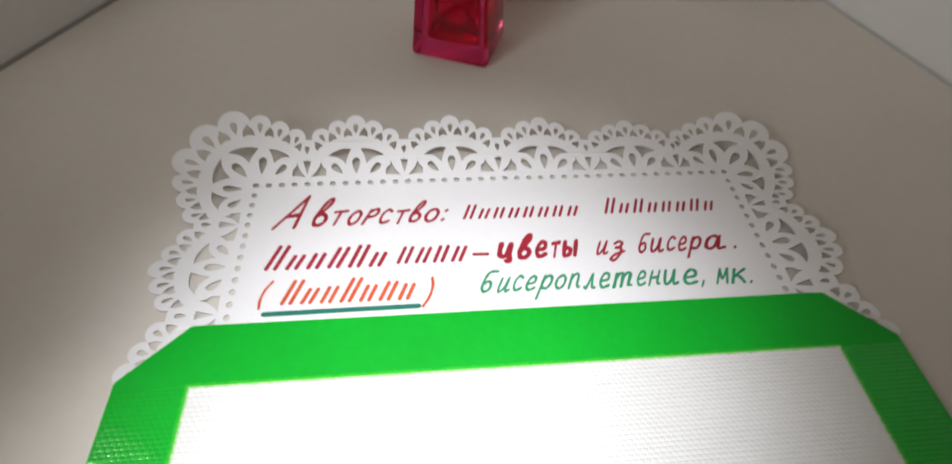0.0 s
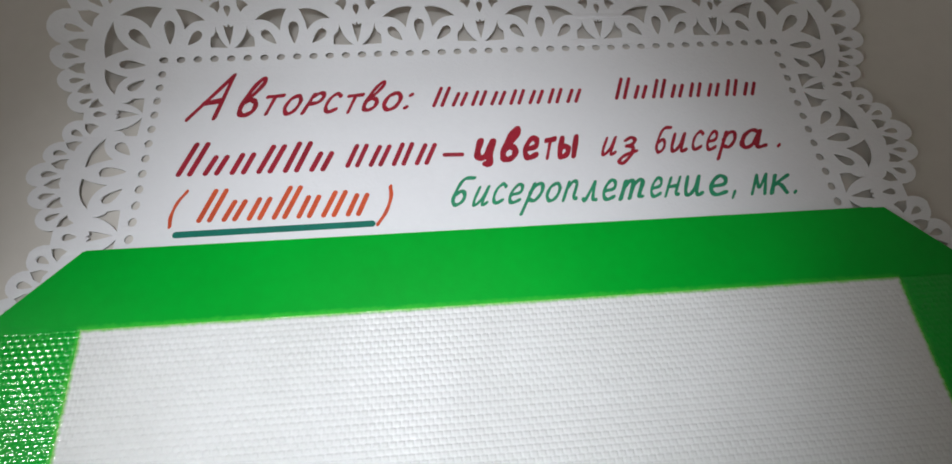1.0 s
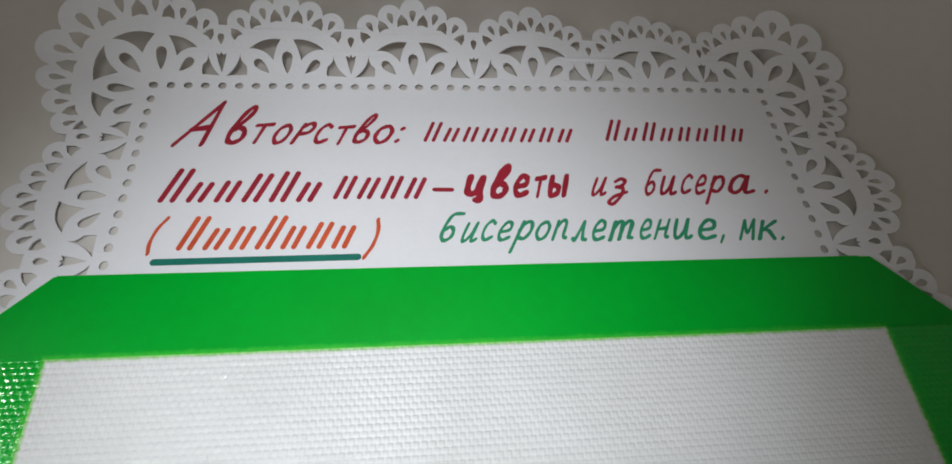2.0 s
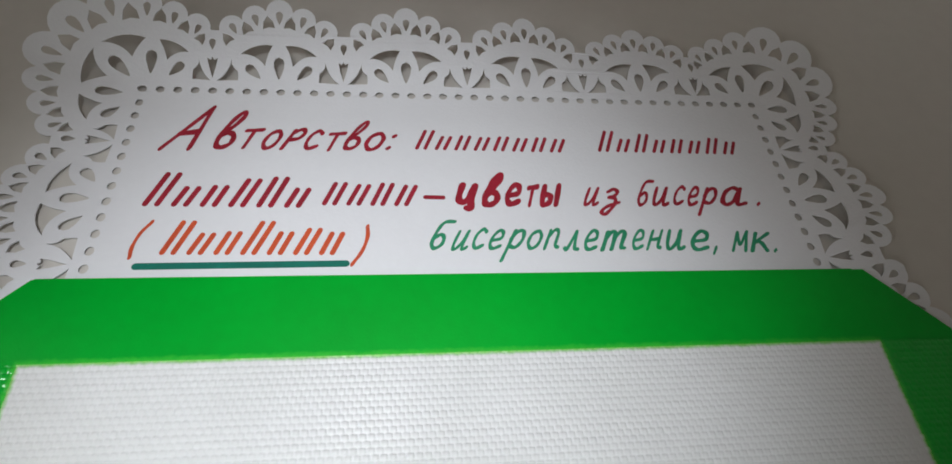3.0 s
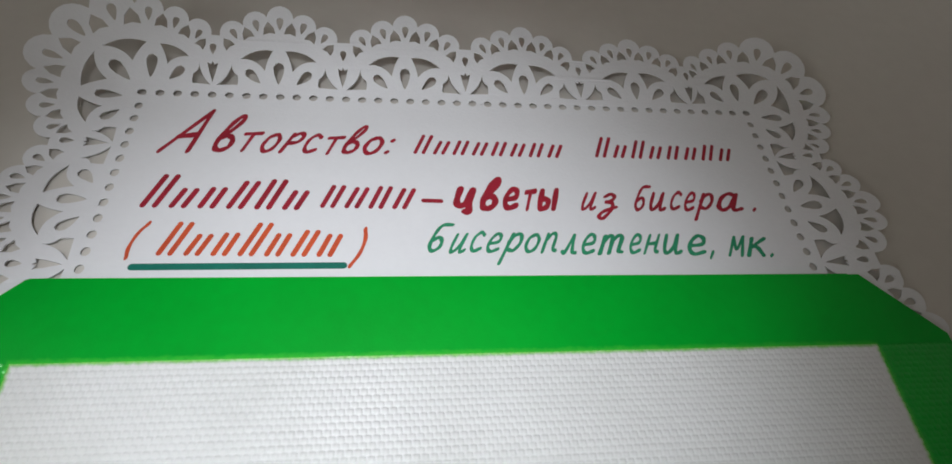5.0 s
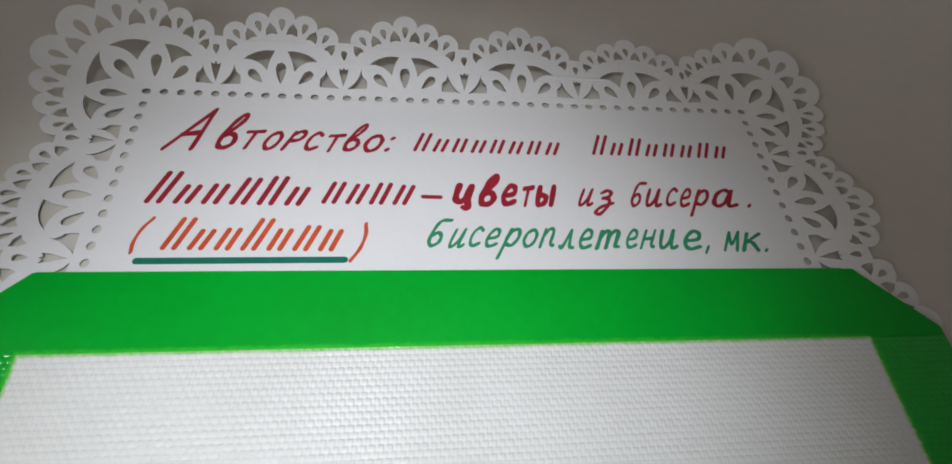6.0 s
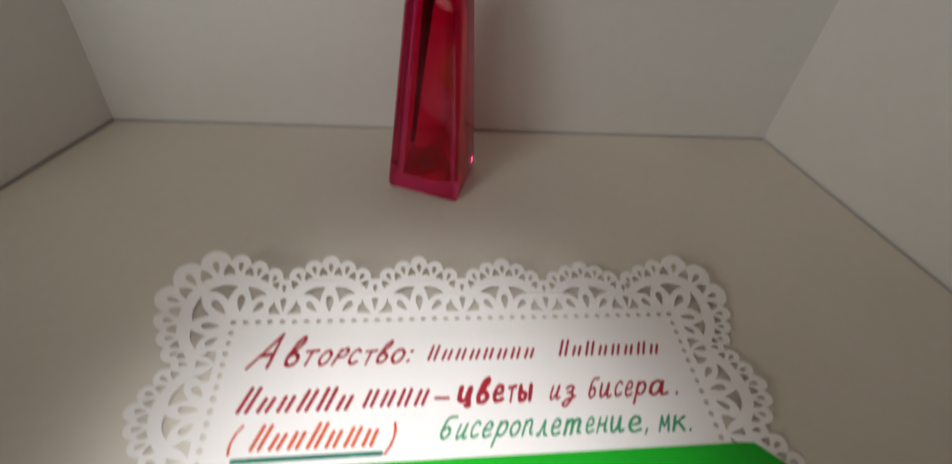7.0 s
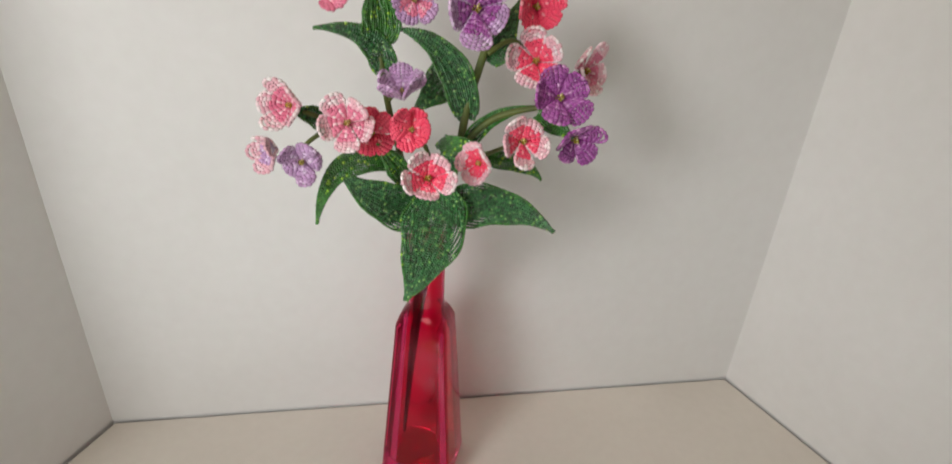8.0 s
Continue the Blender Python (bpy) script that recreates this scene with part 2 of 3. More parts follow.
setting(part("ceiling", slab([(-0.73, -0.98), (0.93, -0.98), (0.93, 0.33), (-0.73, 0.33)], 0.80, 0.82), PLASTER), "plain pale ceiling", "ceiling")

# ---- the paper doily ----
DOTS_W, DOTS_N = 0.2159, 39
PITCH = DOTS_W / DOTS_N
UNIT = 0.0432
MID = 0.1083
PAPER_Z = 0.0007
DOILY_X, DOILY_Y, DOILY_TURN = 0.0039, -0.0031, radians(0.57)


def drop_hole(cx, cy, angle, length, width, n=12):
    """A drop with its point at the inner end; angle: the way from point to round end."""
    pts = []
    ca, sa = math.cos(angle), math.sin(angle)
    for k in range(n):
        a = math.tau * k / n
        u = -math.cos(a)
        x = u * length / 2
        y = math.sin(a) * width / 2 * (0.25 + 0.75 * (u + 1) / 2) * 1.12 * (1.0 if u > -0.99 else 0.0)
        pts.append((cx + x * ca - y * sa, cy + x * sa + y * ca))
    return pts


def house_hole(cx, cy, angle, size):
    ca, sa = math.cos(angle), math.sin(angle)
    shape = ((0.62, 0.0), (0.12, 0.40), (-0.48, 0.50), (-0.36, 0.0), (-0.48, -0.50), (0.12, -0.40))
    return [(cx + size * (x * ca - y * sa), cy + size * (x * sa + y * ca)) for x, y in shape]


def round_hole(cx, cy, rx, ry, n=10):
    return [(cx + rx * math.cos(math.tau * k / n), cy + ry * math.sin(math.tau * k / n)) for k in range(n)]


def bowed(*corners, n=5):
    """A closed outline; each corner (x, y, bow) with the edge after it bowed to its right by that share of its length."""
    pts = []
    for k, (x, y, bow) in enumerate(corners):
        x1, y1, _ = corners[(k + 1) % len(corners)]
        dx, dy = x1 - x, y1 - y
        for i in range(n):
            t = i / n
            d = 4 * bow * t * (1 - t)
            pts.append((x + dx * t + dy * d, y + dy * t - dx * d))
    return pts


def lobed(lobes, first, last):
    """The rim along a row of round lobes (x, y, radius), from right to left; first and last: the angles at its two ends."""
    def cusp(a, b):
        p, q = Vector(a[:2]), Vector(b[:2])
        d = (q - p).length
        along = (d * d + a[2] ** 2 - b[2] ** 2) / (2 * d)
        out = math.sqrt(max(a[2] ** 2 - along ** 2, 0.0))
        way = (q - p) / d
        return p + way * along + Vector((way.y, -way.x)) * out
    pts = []
    for k, (x, y, r) in enumerate(lobes):
        a0, a1 = first, last
        if k:
            c = cusp(lobes[k - 1], lobes[k])
            a0 = math.atan2(c.y - y, c.x - x)
        if k < len(lobes) - 1:
            c = cusp(lobes[k], lobes[k + 1])
            a1 = math.atan2(c.y - y, c.x - x)
        while a1 < a0:
            a1 += math.tau
        for i in range(8 if k < len(lobes) - 1 else 9):
            a = a0 + (a1 - a0) * i / 8
            pts.append((x + r * math.cos(a), y + r * math.sin(a)))
    return pts


def mirrored(pts):
    """The same outline on the other side of x = 0."""
    return [(-x, y) for x, y in pts]


def across(pts):
    """The same outline on the other side of the diagonal x = -y."""
    return [(-y, -x) for x, y in pts]


def half_unit():
    """The openings on the right-hand half of a lace unit, its middle at x = 0 over the dotted line y = 0."""
    return [drop_hole(0.0084, 0.0066, radians(42), 0.0064, 0.0040),
            bowed((0.0020, 0.0156, -0.05), (0.0046, 0.0086, -0.14), (0.0127, 0.0122, 0.12), n=6),
            bowed((0.0154, 0.0104, -0.18), (0.0136, 0.0070, 0.05), (0.0134, 0.0037, 0.0), (0.0203, 0.0034, -0.10))]


def rim_openings(c, spots):
    """Small drops and gabled openings by turns along the rim; spots: angle in degrees, radius, kind, size."""
    made = []
    for deg, r, kind, size in spots:
        a = radians(deg)
        x, y = c[0] + r * math.cos(a), c[1] + r * math.sin(a)
        made.append(drop_hole(x, y, a, 0.0044 * size, 0.0030 * size) if kind == "drop" else house_hole(x, y, a, 0.0041 * size))
    return made


def scallop():
    """One lace unit, its middle at x = 0 over the dotted line: rim from right to left, and the openings."""
    lobes = [(0.0152, 0.0203, 0.0043), (0.0079, 0.0239, 0.0043), (0.0, 0.0261, 0.0045), (-0.0079, 0.0239, 0.0043), (-0.0152, 0.0203, 0.0043)]
    edge = lobed(lobes, radians(-12), radians(192))
    spots = [(90 + 15.7 * k, 0.0286, "drop", 1.0 - 0.06 * abs(k)) for k in (-2, -1, 0, 1, 2)]
    spots += [(90 + 15.5 * k, 0.0270, "house", 1.0 - 0.05 * abs(k)) for k in (-2.5, -1.5, -0.5, 0.5, 1.5, 2.5)]
    holes = rim_openings((0.0, -0.0040), spots) + [drop_hole(0.0, 0.0080, radians(90), 0.0074, 0.0046)]
    for h in half_unit():
        holes += [h, mirrored(h)]
    return edge, holes


def valley():
    """The narrow openings between two lace units, at x = 0."""
    return [drop_hole(0.0, 0.0150, radians(90), 0.0038, 0.0028),
            [(0.0, 0.0042), (0.0012, 0.0080), (0.0017, 0.0106), (0.0005, 0.0100), (0.0, 0.0110), (-0.0005, 0.0100), (-0.0017, 0.0106), (-0.0012, 0.0080)]]


def corner():
    """The round lace corner about the dotted corner (0, 0), opening towards upper left; rim from right round to the left."""
    half = [(0.0172, 0.0203, 0.0041), (0.0100, 0.0236, 0.0042), (0.0017, 0.0259, 0.0047), (-0.0088, 0.0258, 0.0066)]
    lobes = half + [(-0.0190, 0.0190, 0.0072)] + [(-y, -x, r) for x, y, r in half[::-1]]
    edge = lobed(lobes, radians(-12), radians(282))
    holes = []
    for x, y, deg, long, wide in ((0.0172, 0.0194, 62, 0.0036, 0.0024), (0.0100, 0.0226, 76, 0.0040, 0.0027), (0.0016, 0.0250, 90, 0.0046, 0.0030),
                                  (-0.0088, 0.0248, 106, 0.0058, 0.0036)):
        d = drop_hole(x, y, radians(deg), long, wide)
        holes += [d, across(d)]
    holes.append(drop_hole(-0.0186, 0.0186, radians(135), 0.0066, 0.0040))
    for x, y, deg, size in ((0.0183, 0.0166, 54, 0.0033), (0.0132, 0.0200, 68, 0.0038), (0.0057, 0.0228, 83, 0.0042), (-0.0034, 0.0236, 98, 0.0050),
                            (-0.0132, 0.0208, 120, 0.0052)):
        d = house_hole(x, y, radians(deg), size)
        holes += [d, across(d)]
    # three petals on the arms and the diagonal, and the curved openings between them
    up = drop_hole(0.0026, 0.0086, radians(84), 0.0074, 0.0046)
    low = drop_hole(0.0104, 0.0066, radians(40), 0.0062, 0.0038)
    fan = bowed((0.0052, 0.0157, -0.05), (0.0076, 0.0092, -0.12), (0.0146, 0.0119, 0.11), n=6)
    wide = bowed((-0.0118, 0.0138, -0.14), (-0.0030, 0.0098, -0.05), (0.0012, 0.0160, 0.13), n=6)
    foot = bowed((0.0176, 0.0100, -0.18), (0.0158, 0.0070, 0.05), (0.0155, 0.0037, 0.0), (0.0214, 0.0034, -0.10))
    for h in (up, low, fan, wide, foot):
        holes += [h, across(h)]
    holes.append(drop_hole(-0.0066, 0.0066, radians(135), 0.0080, 0.0048))
    return edge, holes


def turned(pts, a, dx, dy):
    ca, sa = math.cos(a), math.sin(a)
    return [(dx + x * ca - y * sa, dy + x * sa + y * ca) for x, y in pts]


def curl(s, degrees):
    """How far and how high paper reaches that bends up to a slope from 10 mm before the line to 10 mm behind it."""
    far, high, step = min(s, -0.010), 0.0, 0.0004
    at = -0.010
    while at < s:
        d = min(step, s - at)
        f = min(1.0, (at + 0.010) / 0.020)
        a = radians(degrees) * f * f * (3 - 2 * f)
        far, high, at = far + d * math.cos(a), high + d * math.sin(a), at + d
    return far, high


def doily():
    outline, holes = [], []
    edge, inner = scallop()
    gap_holes = valley()
    c_edge, c_holes = corner()
    flip = lambda pts: [(DOTS_W - x, y) for x, y in pts]
    sides = 5
    first = -(MID - 2 * UNIT) - UNIT / 2
    # right side from below, right corner, top, left corner, left side
    for k in reversed(range(sides)):
        y = first - UNIT * k
        outline += turned(edge, -math.pi / 2, DOTS_W, y)
        if k < 2:
            holes += [turned(h, -math.pi / 2, DOTS_W, y) for h in inner]
            holes += [turned(h, -math.pi / 2, DOTS_W, y + UNIT / 2) for h in gap_holes]
    outline += flip(c_edge)[::-1]
    holes += [flip(h) for h in c_holes]
    for k in range(4):
        x = MID + UNIT * (1.5 - k)
        outline += turned(edge, 0, x, 0)
        holes += [turned(h, 0, x, 0) for h in inner]
    for k in range(5):
        holes += [turned(h, 0, MID + UNIT * (2 - k), 0) for h in gap_holes]
    outline += c_edge
    holes += c_holes
    for k in range(sides):
        y = first - UNIT * k
        outline += turned(edge, math.pi / 2, 0.0, y)
        if k < 2:
            holes += [turned(h, math.pi / 2, 0.0, y) for h in inner]
            holes += [turned(h, math.pi / 2, 0.0, y + UNIT / 2) for h in gap_holes]
    for k in range(DOTS_N + 1):
        holes.append(round_hole(PITCH * k, 0.0, 0.00145, 0.0012))
    for k in range(1, 16):
        holes.append(round_hole(0.0, -PITCH * k, 0.0012, 0.00145))
        holes.append(round_hole(DOTS_W, -PITCH * k, 0.0012, 0.00145))
    data = bpy.data.curves.new("doily_outline", "CURVE")
    data.dimensions, data.fill_mode, data.extrude = "2D", "BOTH", 0.00016
    for pts in [outline] + holes:
        s = data.splines.new("POLY")
        s.points.add(len(pts) - 1)
        for q, p in zip(s.points, pts):
            q.co = (*p, 0, 1)
        s.use_cyclic_u = True
    ob = new("doily_outline", data)
    bpy.context.view_layer.update()
    me = bpy.data.meshes.new_from_object(ob.evaluated_get(bpy.context.evaluated_depsgraph_get()))
    bpy.data.objects.remove(ob)
    me.name = "paper_doily"
    # creases to bend along
    bm = bmesh.new()
    bm.from_mesh(me)
    near, reach = [-0.010, -0.0055, -0.0025], [0.0025 + 0.0045 * k for k in range(7)]
    for axis, cuts in (((1, 0, 0), [-c for c in near + reach] + [0.025, 0.05, 0.08, 0.11, 0.14, 0.17, 0.195] + [DOTS_W + c for c in near + reach]),
                       ((0, 1, 0), near + reach + [-0.02, -0.035, -0.05, -0.065, -0.085])):
        for c in cuts:
            bmesh.ops.bisect_plane(bm, geom=bm.verts[:] + bm.edges[:] + bm.faces[:], dist=1e-7, plane_co=[c * a for a in axis], plane_no=axis)
    bm.to_mesh(me)
    bm.free()
    ca, sa = math.cos(DOILY_TURN), math.sin(DOILY_TURN)
    for v in me.vertices:
        x, y, z = v.co
        top = np.interp(x, (-0.02, 0.02, 0.066, 0.11, 0.154, 0.198, 0.235), (35, 30.3, 24.9, 24.2, 11.8, 10.8, 18))
        left = np.interp(y, (-0.078, -0.06, -0.03, 0.0), (0.0, 2.5, 0.0, 12.5))
        right = np.interp(y, (-0.080, -0.068, -0.055, -0.03, 0.0), (0.0, 6.0, 11.0, 7.2, 4.0))
        far_y, up_y = curl(y * 1.056 if y > 0 else y, top)
        over_l, up_l = curl(-x * 1.09 if x < 0 else -x, left)
        over_r, up_r = curl((x - DOTS_W) * np.interp(y, (-0.085, -0.065, -0.04, 0.0), (1.20, 1.08, 0.985, 1.06)) if x > DOTS_W else x - DOTS_W, right)
        if x < 0.05:
            x = -over_l
        elif x > DOTS_W - 0.05:
            x = DOTS_W + over_r
        z += PAPER_Z + math.sqrt(up_y ** 2 + up_l ** 2 + up_r ** 2) + 0.0005 * (1 + noise.noise((x * 30, y * 30, 3.1))) * min(1, max(-x, x - DOTS_W, y, 0) / 0.01) * (y > -0.07)
        v.co = (DOILY_X + x * ca - far_y * sa, DOILY_Y + x * sa + far_y * ca, z)
    me.polygons.foreach_set("use_smooth", [True] * len(me.polygons))
    me.set_sharp_from_angle(angle=radians(35))
    me.materials.clear()
    me.materials.append(PAPER)
    return tagged(new("paper_doily", me), "white paper lace doily with handwritten lines, on the board", "doily")


paper = doily()
INK_Z = PAPER_Z + 0.00022


# a cursive hand: the pen's way for each letter, in hundredths of its size
HAND = {}
HAND["А"] = "-12,-2 36,73/36,73 46,0/4,24 42,29"
HAND["в"] = "6,27 24,52 32,74 25,81 14,62 6,26 9,5 22,0 35,9 34,25 22,33 7,27"
HAND["т"] = "20,0 22,49/0,48 44,51"
HAND["о"] = "24,50 8,40 3,16 16,0 33,9 39,33 30,48 18,49"
HAND["Р"] = "4,0 9,50/8,42 26,53 38,43 31,27 10,23"
HAND["с"] = "37,44 23,51 7,37 5,13 18,0 40,7"
HAND[":"] = "7,3 9,5/8,41 10,43"
HAND["ц"] = "4,52 3,18 10,4 24,12 33,50/33,50 33,6 37,-12 26,-11"
HAND["е"] = "6,23 33,29 34,45 20,52 7,36 6,12 19,0 40,7"
HAND["ы"] = "5,52 5,8 14,0 26,8 26,23 15,28 6,23/45,54 45,0"
HAND["и"] = "2,50 2,12 11,0 25,15 33,50/33,50 33,9 40,0 49,5"
HAND["з"] = "4,43 18,52 30,43 25,31 12,26/12,26 29,22 31,2 16,-25 3,-20 12,-4 42,10"
HAND["б"] = "46,75 20,73 9,52 6,16 18,0 34,9 35,27 23,38 8,27"
HAND["а"] = "35,44 21,52 7,39 4,12 15,0 29,13 37,49/37,49 36,10 42,0 54,4"
HAND["р"] = "10,50 2,-30/6,28 18,47 33,48 39,26 27,4 8,8"
HAND["п"] = "3,0 6,51/5,32 20,52 34,45 34,9 44,2"
HAND["л"] = "0,5 8,3 25,51/25,51 30,7 41,2"
HAND["Т"] = "3,0 5,51/5,34 15,52 23,44 23,0/23,34 35,52 44,44 43,8 51,2"
HAND["н"] = "4,0 6,52/5,26 37,29/37,52 36,9 46,2"
HAND["м"] = "0,0 7,53/7,53 20,18 37,55/37,55 40,0"
HAND["к"] = "4,0 6,53/36,53 8,26/8,26 22,25 40,0"
HAND[","] = "8,6 3,-11"
HAND["."] = "6,2 8,4"
HAND["("] = "22,80 5,52 3,18 15,-10"
HAND[")"] = "4,80 17,52 15,18 0,-10"


def capsule(x0, y0, x1, y1, wide, z):
    a, b = Vector((x0, y0, 0)), Vector((x1, y1, 0))
    way = (b - a).normalized()
    side = Vector((-way.y, way.x, 0))
    pts = []
    for end, d0 in ((b, -90), (a, 90)):
        for k in range(7):
            t = radians(d0 + 30 * k)
            q = end + way * math.cos(t) * wide / 2 + side * math.sin(t) * wide / 2
            pts.append((q.x, q.y, z))
    return pts


def glyph(char, weight):
    """The flat shape of one handwritten letter: ribbons of ink along the pen's way, with round ends."""
    verts, faces, lift = [], [], 0.0
    for line in HAND[char].split("/"):
        p = [Vector([float(c) / 100 for c in q.split(",")]) for q in line.split()]
        ends = [p[0] * 2 - p[1]] + p + [p[-1] * 2 - p[-2]]
        way = []
        for k in range(1, len(ends) - 2):
            a, b, c, d = ends[k - 1:k + 3]
            for n in range(6):
                t = n / 6
                way.append(0.5 * (2 * b + (c - a) * t + (2 * a - 5 * b + 4 * c - d) * t * t + (3 * b - a - 3 * c + d) * t ** 3))
        way.append(p[-1])
        half, left, right = 0.047 + weight, [], []
        for k, q in enumerate(way):
            on = (way[min(k + 1, len(way) - 1)] - way[max(k - 1, 0)]).normalized()
            across = Vector((-on.y, on.x)) * half * (1 + 0.10 * math.sin(k * 0.9 + ord(char)))
            lift += 0.006
            left.append((q + across, lift))
            right.append((q - across, lift))
            if k in (0, len(way) - 1):
                back, first = (-on if k == 0 else on), len(verts)
                for n in range(7):
                    a = math.pi * n / 6
                    c = q + across * math.cos(a) + back * across.length * math.sin(a)
                    verts.append((c.x, c.y, lift))
                faces.append(tuple(range(first, first + 7)))
        first, n = len(verts), len(way)
        verts += [(q.x, q.y, z) for q, z in left + right]
        faces += [(first + n + k, first + n + k + 1, first + k + 1, first + k) for k in range(n - 1)]
    top = max(v[2] for v in verts)
    me = bpy.data.meshes.new("letter")
    me.from_pydata([(x, y, weight * (2 * z / top - 1)) for x, y, z in verts], [], faces)
    return me


def word(text, starts, end, base, height, ink, slant=0.42, weight=0.014):
    """A handwritten word; starts: where each letter begins on the base line, in millimetres; height: of its tall letters, over the base line."""
    sy = height / 0.73
    for char, x, stop in zip(text, starts, [*starts[1:], end]):
        me = glyph(char, weight)
        lo = min(v.co.x for v in me.vertices)
        w = max(v.co.x for v in me.vertices) - lo
        sx = min((stop - x) / 1000 / (w + 0.10), sy * 1.25)
        lean, tall = slant + random.uniform(-0.05, 0.05), sy * random.uniform(0.95, 1.06)
        up, tilt = random.uniform(-0.0003, 0.0003), random.uniform(-0.04, 0.05)
        for v in me.vertices:
            y = v.co.y * tall
            f = (v.co.x - lo) * sx
            v.co = (x / 1000 + f + y * lean, base + up + y + f * tilt, INK_Z + 0.00005 * (1 + v.co.z / weight))
        me.materials.append(ink)
        new("letter", me).parent = paper


def stroke(name, x0, y0, x1, y1, wide, ink):
    """One pen stroke with round ends, lying on the paper."""
    verts = capsule(x0, y0, x1, y1, wide, INK_Z)
    return raw(name, verts, [tuple(range(len(verts)))], ink, paper)


def bars(x0, x1, base, heights, wide, ink, slant=0.35):
    """Slanting bars that stand in for writing, one for each letter."""
    step = (x1 - x0) / len(heights)
    for k, h in enumerate(heights):
        x = x0 + step * (k + 0.35)
        for side in (-0.5, 0.5):
            d = side * step * 0.42
            stroke("bar", x + d, base + 0.0006, x + d + h * slant, base + h * (1 - 0.08 * (k % 2)), wide * 0.70, ink)


word("А", [14.2], 25.4, -0.0268, 0.0165, RED_INK, slant=0.30, weight=0.001)
word("в", [29.4], 37.2, -0.0266, 0.0135, RED_INK, slant=0.28, weight=0.004)
word("тоРст", [36.6, 44.0, 50.6, 57.4, 63.4], 70.2, -0.0265, 0.0104, RED_INK, slant=0.34, weight=0.006)
word("во:", [69.8, 76.4, 84.0], 87.2, -0.0260, 0.0098, RED_INK, slant=0.34, weight=0.006)
bars(0.0935, 0.1455, -0.0256, (0.008, 0.006, 0.006, 0.006, 0.006, 0.006, 0.006, 0.006), 0.0017, RED_INK)
bars(0.156, 0.208, -0.0248, (0.009, 0.006, 0.008, 0.006, 0.006, 0.006, 0.007, 0.006), 0.0017, RED_INK)
bars(0.014, 0.0625, -0.0488, (0.0115, 0.007, 0.007, 0.0105, 0.0105, 0.007), 0.0024, RED_INK)
bars(0.0655, 0.0945, -0.0479, (0.008, 0.008, 0.008, 0.008), 0.0021, RED_INK)
stroke("dash", 0.0972, -0.0445, 0.1027, -0.0446, 0.0015, RED_INK)
word("цветы", [106.0, 114.2, 121.6, 128.2, 133.0], 140.8, -0.0470, 0.0100, RED_INK, slant=0.30, weight=0.03)
word("из", [147.3, 153.6], 161.0, -0.0470, 0.0092, RED_INK, weight=0.006)
word("бисера.", [165.2, 170.4, 177.6, 182.4, 187.2, 194.0, 207.2], 209.5, -0.0463, 0.0095, RED_INK, weight=0.006)
word("(", [14.2], 17.6, -0.0648, 0.0098, ORANGE_INK, slant=0.20)
bars(0.0225, 0.0735, -0.0650, (0.0105, 0.007, 0.007, 0.0115, 0.007, 0.009, 0.007), 0.0022, ORANGE_INK)
word(")", [76.0], 79.6, -0.0665, 0.0098, ORANGE_INK, slant=0.25)
stroke("underline", 0.0176, -0.0688, 0.0744, -0.0679, 0.0021, TEAL_INK)
word("бисероплеТение,", [97.6, 104.2, 110.4, 115.2, 120.6, 127.0, 132.6, 138.6, 144.8, 150.4, 160.2, 165.2, 171.2, 179.2, 187.2], 189.4, -0.0630, 0.0094, GREEN_INK, weight=0.004)
word("мк.", [193.2, 199.4, 207.2], 209.4, -0.0635, 0.0092, GREEN_INK, weight=0.004)

# ---- the silicone baking mat ----
mat_base = new("baking_mat")
mat_base.matrix_world = pose(0.1136, -0.0717, 0.0019, 0, 0, 0.65)
tagged(mat_base, "green-edged woven silicone baking mat lying on the doily", "baking mat")
part("border", slab([(-HALF + CUT, 0), (HALF - CUT, 0), (HALF, -CUT), (HALF, -LONG + CUT), (HALF - CUT, -LONG), (-HALF + CUT, -LONG),
                     (-HALF, -LONG + CUT), (-HALF, -CUT)][::-1], -0.0005, 0.0007, 0.0005), BORDER, mat_base, "bright green silicone border")


def weave(name, x0, x1, y0, y1, z, deep, material, label=""):
    """The brick-like relief of the glass cloth under the silicone."""
    px, py = 0.0021, 0.00160
    xs = np.linspace(x0, x1, int((x1 - x0) / px * 8))
    ys = np.linspace(y0, y1, int((y1 - y0) / py * 7))
    gx, gy = np.meshgrid(xs, ys)
    v = gy / py
    row = np.floor(v)
    fv = v - row
    u = gx / px + 0.5 * (row % 2) + 0.10 * np.sin(gy * 310)
    fu = u - np.floor(u)
    h = np.clip(np.sin(np.pi * fv), 0, 1) ** 0.40 * np.clip(np.sin(np.pi * fu) * 1.6, 0, 1) ** 0.55
    h = h * (0.85 + 0.15 * np.sin(np.floor(u) * 12.9898 + row * 78.233))
    gz = z + deep * (h - 0.4) + 0.00012 * np.sin(gx * 90 + 1.0) * np.sin(gy * 130)
    verts = np.stack([gx, gy, gz], -1).reshape(-1, 3)
    n, m = len(xs), len(ys)
    i = np.arange(n - 1)[None, :] + n * np.arange(m - 1)[:, None]
    faces = np.stack([i, i + 1, i + n + 1, i + n], -1).reshape(-1, 4)
    me = bpy.data.meshes.new(name)
    me.from_pydata(verts.tolist(), [], faces.tolist())
    me.polygons.foreach_set("use_smooth", [True] * len(me.polygons))
    me.materials.append(material)
    ob = new(name, me)
    ob.parent = mat_base
    return tagged(ob, label)


